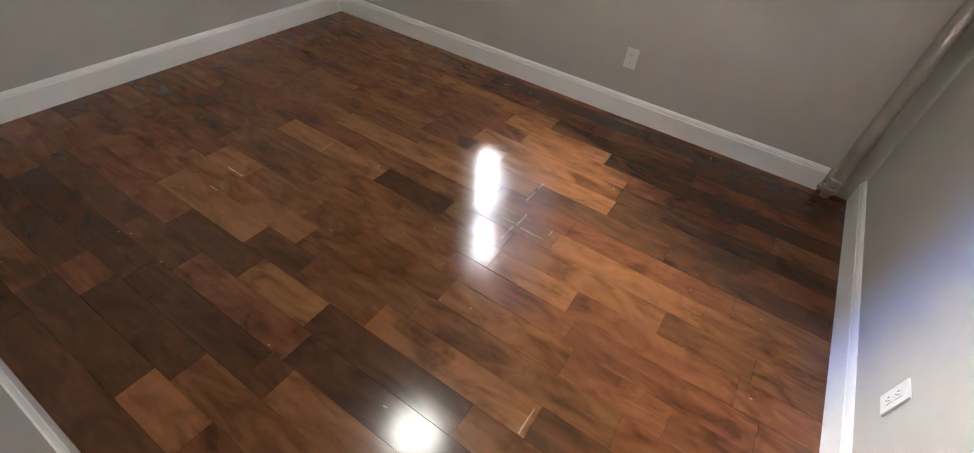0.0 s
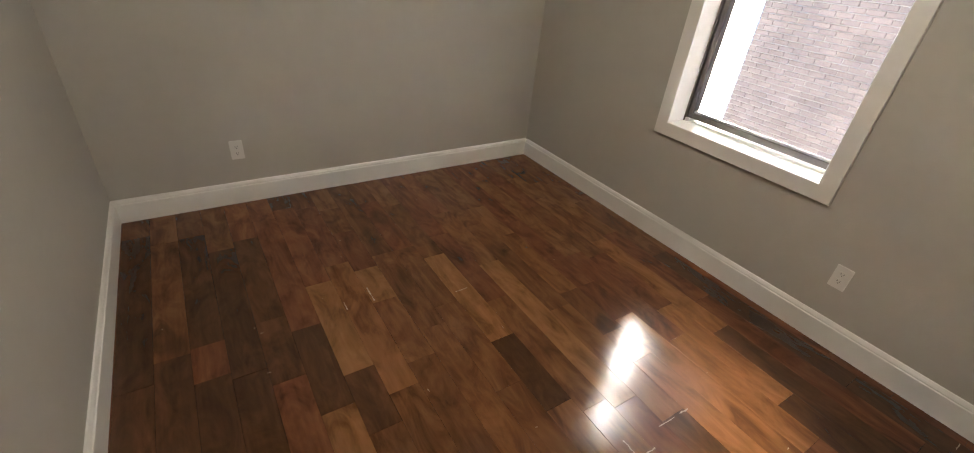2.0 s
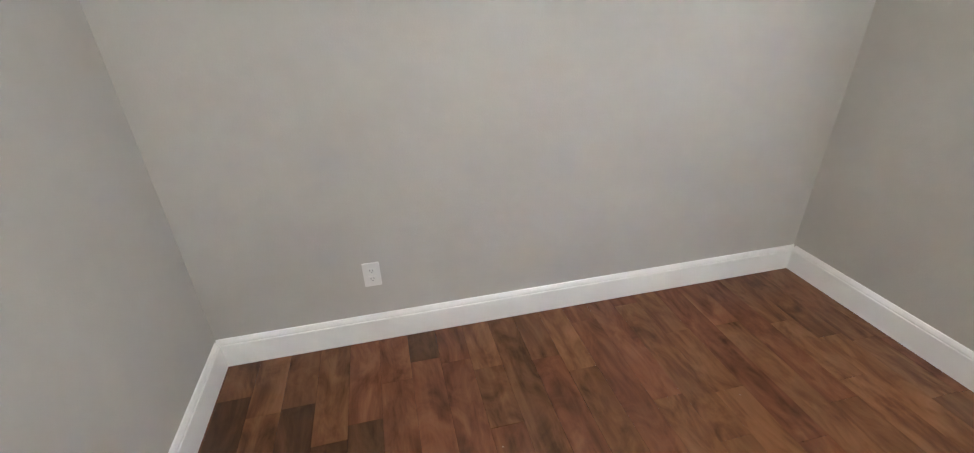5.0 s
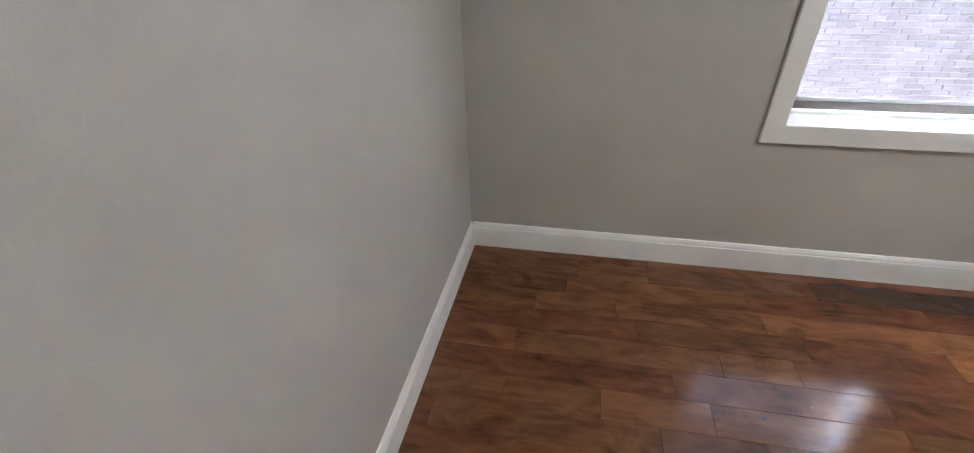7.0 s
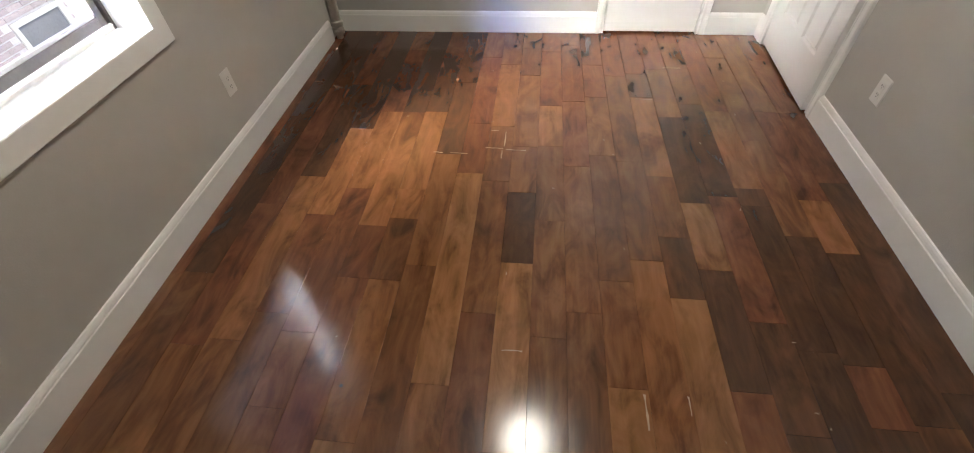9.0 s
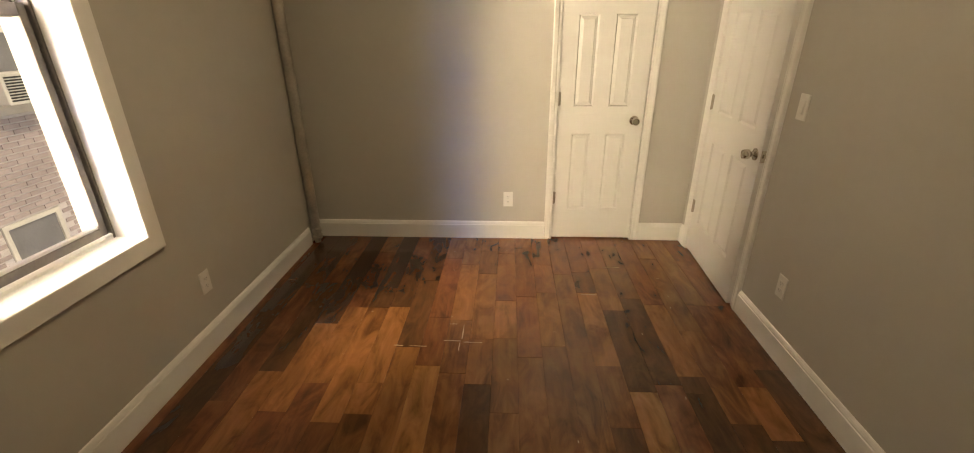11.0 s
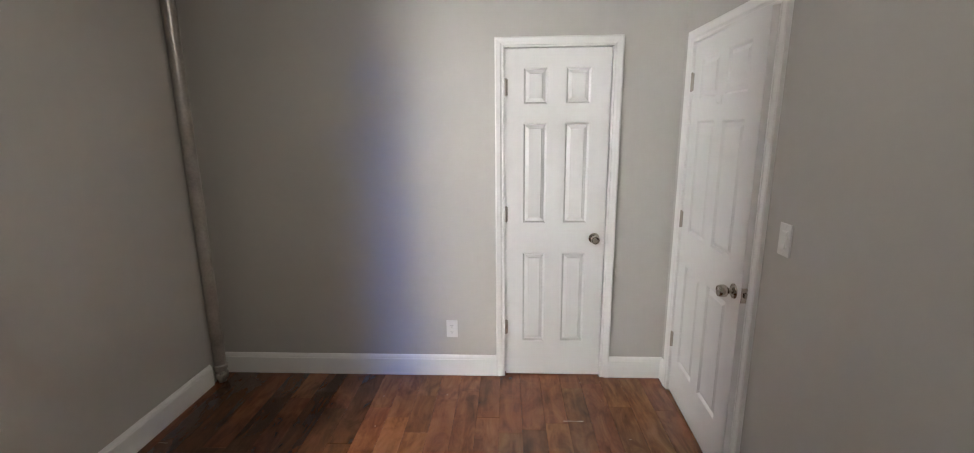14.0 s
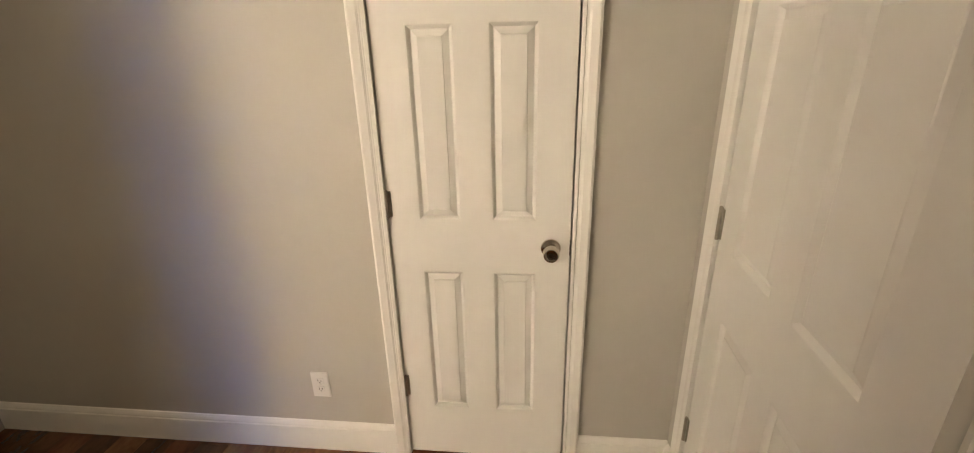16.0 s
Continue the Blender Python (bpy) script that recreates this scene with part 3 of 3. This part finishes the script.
for a, b, c, d in OPEN:
    win = part("window", box(bmesh.new(), (FX - 0.012, a, c), (FX - 0.006, b, d)), DULLGLASS, neighbour, "dark sash window")
    for q, r in (((FX - 0.006, a, c), (FX + 0.02, a + 0.06, d)), ((FX - 0.006, b - 0.06, c), (FX + 0.02, b, d)), ((FX - 0.006, a + 0.06, d - 0.06), (FX + 0.02, b - 0.06, d)),
                 ((FX - 0.006, a + 0.06, (c + d) / 2 - 0.03), (FX + 0.02, b - 0.06, (c + d) / 2 + 0.03))):
        part("frame", box(bmesh.new(), q, r), ACMAT, win)
    part("sill", box(bmesh.new(), (FX - 0.01, a - 0.08, c - 0.13), (FX + 0.07, b + 0.08, c), 0.006), STONE, win, "pale stone sill")
ac = thing("air_conditioner", box(bmesh.new(), (FX - 0.004, 6.02, 0.69), (FX + 0.30, 6.60, 1.07), 0.01), ACMAT, "aged white window air conditioner in the brick building", "air conditioner")
for i in range(9):
    part("louvre", box(bmesh.new(), (FX + 0.300, 6.06, 0.73 + i * 0.035), (FX + 0.306, 6.56, 0.75 + i * 0.035)), SLOT, ac)
# out of view, added to cut low light coming in at the window
blocker = thing("light_blocker", None, None, "unseen brick mass added to block light down the alley", "building")
part("wall", box(bmesh.new(), (-7.2, -17.0, -7.0), (-0.32, -9.5, 2.6)), BRICK, blocker)

# bricks of the facing building
BW, BH, BG, HEAD = 0.208, 0.060, 0.015, 0.007


def brick_mesh():
    return finish(box(bmesh.new(), (-0.012, -BW / 2, -BH / 2), (0.0, BW / 2, BH / 2), 0.003), "brick", BRICK)


one = brick_mesh()
rng = random.Random(11)
vv, ff = [], []
course = 0
z = -5.0
while z < 4.6:
    y = FY0 + (0.0 if course % 2 else (BW + HEAD) / 2) + BW / 2
    if course % 2 == 0:
        n = len(vv)
        vv += [(d, p, z + k) for d in (FX - 0.012, FX) for p, k in ((FY0, -BH / 2), (FY0 + BW / 2 - HEAD / 2, -BH / 2), (FY0 + BW / 2 - HEAD / 2, BH / 2), (FY0, BH / 2))]
        ff += [(n + 4, n + 5, n + 6, n + 7), (n, n + 1, n + 5, n + 4), (n + 1, n + 2, n + 6, n + 5), (n + 2, n + 3, n + 7, n + 6), (n + 3, n, n + 4, n + 7)]
    while y < 11.5:
        if not any(a - BW / 2 < y < b + BW / 2 and c - 0.15 < z < d + 0.02 for a, b, c, d in OPEN):
            out = rng.uniform(-0.002, 0.003)
            if 0.9 < y < 3.0 and 0.0 < z < 2.1:
                ob = new("brick", one)
                ob.parent = neighbour
                ob.location = (FX + out, y, z)
            else:
                n = len(vv)
                h, k = BW / 2 + rng.uniform(-0.003, 0.002), BH / 2
                vv += [(FX - 0.012, y - h, z - k), (FX - 0.012, y + h, z - k), (FX - 0.012, y + h, z + k), (FX - 0.012, y - h, z + k),
                       (FX + out, y - h + 0.003, z - k + 0.003), (FX + out, y + h - 0.003, z - k + 0.003), (FX + out, y + h - 0.003, z + k - 0.003), (FX + out, y - h + 0.003, z + k - 0.003)]
                ff += [(n + 4, n + 5, n + 6, n + 7), (n, n + 1, n + 5, n + 4), (n + 1, n + 2, n + 6, n + 5), (n + 2, n + 3, n + 7, n + 6), (n + 3, n, n + 4, n + 7)]
        y += BW + HEAD
    z += BH + BG
    course += 1
me = bpy.data.meshes.new("brickwork")
me.from_pydata(vv, [], ff)
me.materials.append(BRICK)
rest = new("brickwork", me)
rest.parent = neighbour
tagged(rest, "weathered pinkish brick courses", kind="stuff")

# ---- floor ----
floor = thing("floor", box(bmesh.new(), (X0 - 0.02, Y0 - 0.02, -0.14), (RW + 0.7, RL + 0.75, -0.016)), SUBFLOOR,
              "glossy hardwood floor of mixed brown random-length planks", "floor", "structure")
PITCH, ROW0 = 0.1270, 1.385
# planks that stand out: row from the honey one, start, end, tone; dark tones north-west and along the east side also
# paint in shade
MARKED = [
    (-10, 0.88, 1.60, "m"), (-9, 0.50, 1.29, "o"), (-9, 1.29, 2.00, "r"), (-9, 2.00, 3.00, "r"), (-9, 3.00, 3.79, "d"), (-10, 1.60, 2.70, "d"), (-10, 2.70, 3.79, "d"), (-8, 2.20, 3.05, "d"), (-8, 3.05, 3.79, "r"), (-8, 0.72, 1.32, "m"), (-8, 1.32, 2.20, "o"), (-7, 0.80, 1.44, "m"), (-7, 1.44, 1.95, "r"),
    (-7, 1.95, 2.60, "o"), (-7, 2.60, 3.79, "d"), (-6, 2.77, 3.50, "r"), (-5, 2.77, 3.79, "d"), (-6, 0.31, 1.10, "m"), (-6, 1.10, 1.37, "m"), (-6, 1.37, 2.13, "r"), (-6, 2.13, 2.77, "o"), (-5, 0.00, 0.91, "r"), (-5, 0.91, 1.62, "r"),
    (-5, 1.90, 2.77, "o"), (-4, 1.02, 1.62, "o"), (-4, 1.62, 1.95, "m"), (-4, 1.95, 2.14, "o"), (-4, 2.14, 2.78, "o"), (-4, 2.78, 3.40, "d"),
    (-3, 0.06, 0.84, "m"), (-3, 0.84, 1.70, "m"), (-3, 1.70, 2.41, "o"), (-3, 2.41, 3.10, "d"), (-3, 3.10, 3.77, "d"), (-2, 0.62, 1.22, "m"), (-2, 1.22, 2.27, "l"),
    (-2, 2.27, 2.68, "r"), (-2, 2.68, 3.42, "r"), (-1, 0.12, 0.85, "r"), (-1, 0.85, 1.50, "r"), (-1, 1.50, 2.22, "m"), (-1, 2.22, 2.66, "m"), (-1, 2.66, 3.33, "o"),
    (0, 0.40, 1.03, "m"), (0, 1.03, 1.74, "l"), (0, 1.74, 2.15, "d"), (0, 2.15, 2.49, "m"), (0, 2.49, 3.20, "o"), (1, 0.30, 0.89, "r"), (1, 0.89, 1.42, "m"),
    (1, 1.42, 1.98, "m"), (1, 1.98, 2.50, "m"), (1, 2.50, 2.87, "o"), (1, 2.87, 3.51, "r"), (2, 0.89, 1.53, "m"), (2, 1.53, 2.35, "m"), (2, 2.35, 2.92, "r"),
    (2, 2.92, 3.60, "r"), (3, 0.98, 1.26, "l"), (3, 1.26, 1.68, "m"), (3, 1.68, 2.44, "m"), (3, 2.44, 2.97, "o"), (3, 2.97, 3.34, "r"), (4, 0.22, 0.88, "r"),
    (4, 0.88, 1.79, "o"), (4, 1.79, 2.40, "m"), (4, 2.40, 3.21, "m"), (5, 0.00, 0.18, "d"), (5, 0.18, 1.00, "r"), (5, 1.00, 1.62, "l"), (5, 1.62, 1.92, "d"),
    (5, 1.92, 2.30, "m"), (5, 2.30, 2.98, "o"), (5, 2.98, 3.24, "d"), (6, 0.27, 1.28, "r"), (6, 1.28, 1.76, "d"), (6, 1.76, 2.13, "l"), (6, 2.13, 2.79, "d"),
    (6, 2.79, 3.30, "o"), (7, 0.44, 1.16, "d"), (7, 1.16, 1.54, "d"), (7, 1.54, 2.18, "r"), (7, 2.18, 2.92, "d"), (8, 0.50, 1.44, "d"), (8, 1.44, 2.13, "d"),
    (8, 2.13, 2.24, "d"), (8, 2.24, 2.86, "o"), (9, 0.30, 1.20, "d"), (9, 1.40, 1.96, "d"), (9, 1.96, 2.60, "m"), (10, 0.31, 1.22, "m"), (10, 1.22, 1.88, "d"),
    (10, 1.88, 2.18, "o"), (10, 2.18, 2.86, "r"), (11, 1.33, 2.30, "d"), (11, 2.30, 2.86, "r"), (11, 0.20, 1.33, "d"),
]


def plank(k, a, b, tone, rng):
    x = ROW0 + k * PITCH
    x0, x1 = max(x - PITCH / 2, X0 - 0.01), min(x + PITCH / 2, RW + 0.005)
    w, h = (x1 - x0) / 2 - 0.0002, (b - a) / 2 - 0.0003
    bm = bmesh.new()
    e = 0.0008
    low = [bm.verts.new(p) for p in ((-w, -h, -0.016), (w, -h, -0.016), (w, h, -0.016), (-w, h, -0.016))]
    mid = [bm.verts.new(p) for p in ((-w, -h, -e), (w, -h, -e), (w, h, -e), (-w, h, -e))]
    top = [bm.verts.new(p) for p in ((-w + e, -h + e, 0), (w - e, -h + e, 0), (w - e, h - e, 0), (-w + e, h - e, 0))]
    for s, t in ((low, mid), (mid, top)):
        for i in range(4):
            bm.faces.new((s[i], s[(i + 1) % 4], t[(i + 1) % 4], t[i]))
    bm.faces.new(top)
    ob = part("plank", bm, WOOD[tone], floor)
    ob.matrix_local = Matrix.Translation(((x0 + x1) / 2, (a + b) / 2, rng.uniform(-0.0005, 0.0002))) @ pose(0, 0, 0, rng.gauss(0, 0.05), rng.gauss(0, 0.22), 0)


rng = random.Random(23)
for k in range(-11, 13):
    if ROW0 + k * PITCH - PITCH / 2 > RW - 0.01 or ROW0 + k * PITCH + PITCH / 2 < X0 + 0.01:
        continue
    end = RL + (0.62 if CD0 < ROW0 + k * PITCH < CD1 else -0.002)
    fixed = sorted((a, b, t) for r, a, b, t in MARKED if r == k)
    edges, at = [], Y0 + 0.002
    for a, b, t in fixed + [(end, end, "")]:
        while a - at > 0.001:
            step = rng.choice((0.3, 0.42, 0.55, 0.7, 0.85, 1.0)) + rng.uniform(-0.05, 0.05)
            if at + step > a - 0.22:
                step = a - at
            edges.append((at, at + step, rng.choice("mmmmrrrr")))
            at += step
        if t:
            edges.append((a, b, t))
            at = b
    for a, b, t in edges:
        plank(k, a, b, t, rng)


# pale scratches worn through the lacquer
SCRATCH = mat("bare_scratched_wood", (0.36, 0.24, 0.15), 0.7, var=0.15, scale=30)


def scratch(x, y, length, along_x, rng, wide=1.0):
    bm = bmesh.new()
    n = 6
    pts = [(i / (n - 1) - 0.5) * length for i in range(n)]
    side = [rng.uniform(-0.002, 0.002) for _ in pts]
    half = [wide * (0.0004 + 0.0012 * rng.random()) for _ in pts]
    lines = []
    for k, h in ((-1, 0.0), (-1, 0.0005), (1, 0.0005), (1, 0.0)):
        lines.append([(p, w + k * t, h) if along_x else (w + k * t, p, h) for p, w, t in zip(pts, side, half)])
    ob = part("scratch", strip(bm, lines), SCRATCH, floor, "pale scratch in the lacquer")
    ob.location = (x, y, 0.0001)


rng = random.Random(8)
for x, y, ln, ax in ((1.23, 2.47, 0.09, True), (1.34, 2.46, 0.10, True), (1.28, 2.55, 0.12, False), (1.27, 2.42, 0.06, False), (1.39, 1.36, 0.07, True),
                     (2.03, 2.96, 0.10, True), (1.22, 2.62, 0.04, True), (1.95, 1.22, 0.06, False), (0.95, 2.42, 0.05, True)):
    scratch(x, y, ln, ax, rng, 2.2)
for _ in range(26):
    scratch(rng.uniform(0.4, 2.7), rng.uniform(0.6, 3.6), rng.uniform(0.004, 0.014), rng.random() < 0.5, rng)

# dark knot hole in one plank
part("knot_hole", lathe(bmesh.new(), [(0.006, 0.0), (0.0055, 0.0004), (0.003, 0.0005)], Matrix.Translation((0.842, 1.190, 0.0002)), 14), SLOT, floor, "small dark knot hole")
scratch(1.815, 1.19, 0.11, False, rng, 3.0)
scratch(2.24, 3.32, 0.11, True, rng, 2.0)
scratch(0.08, 3.076, 0.05, True, rng, 1.5)
scratch(1.054, 2.419, 0.09, True, rng, 1.6)
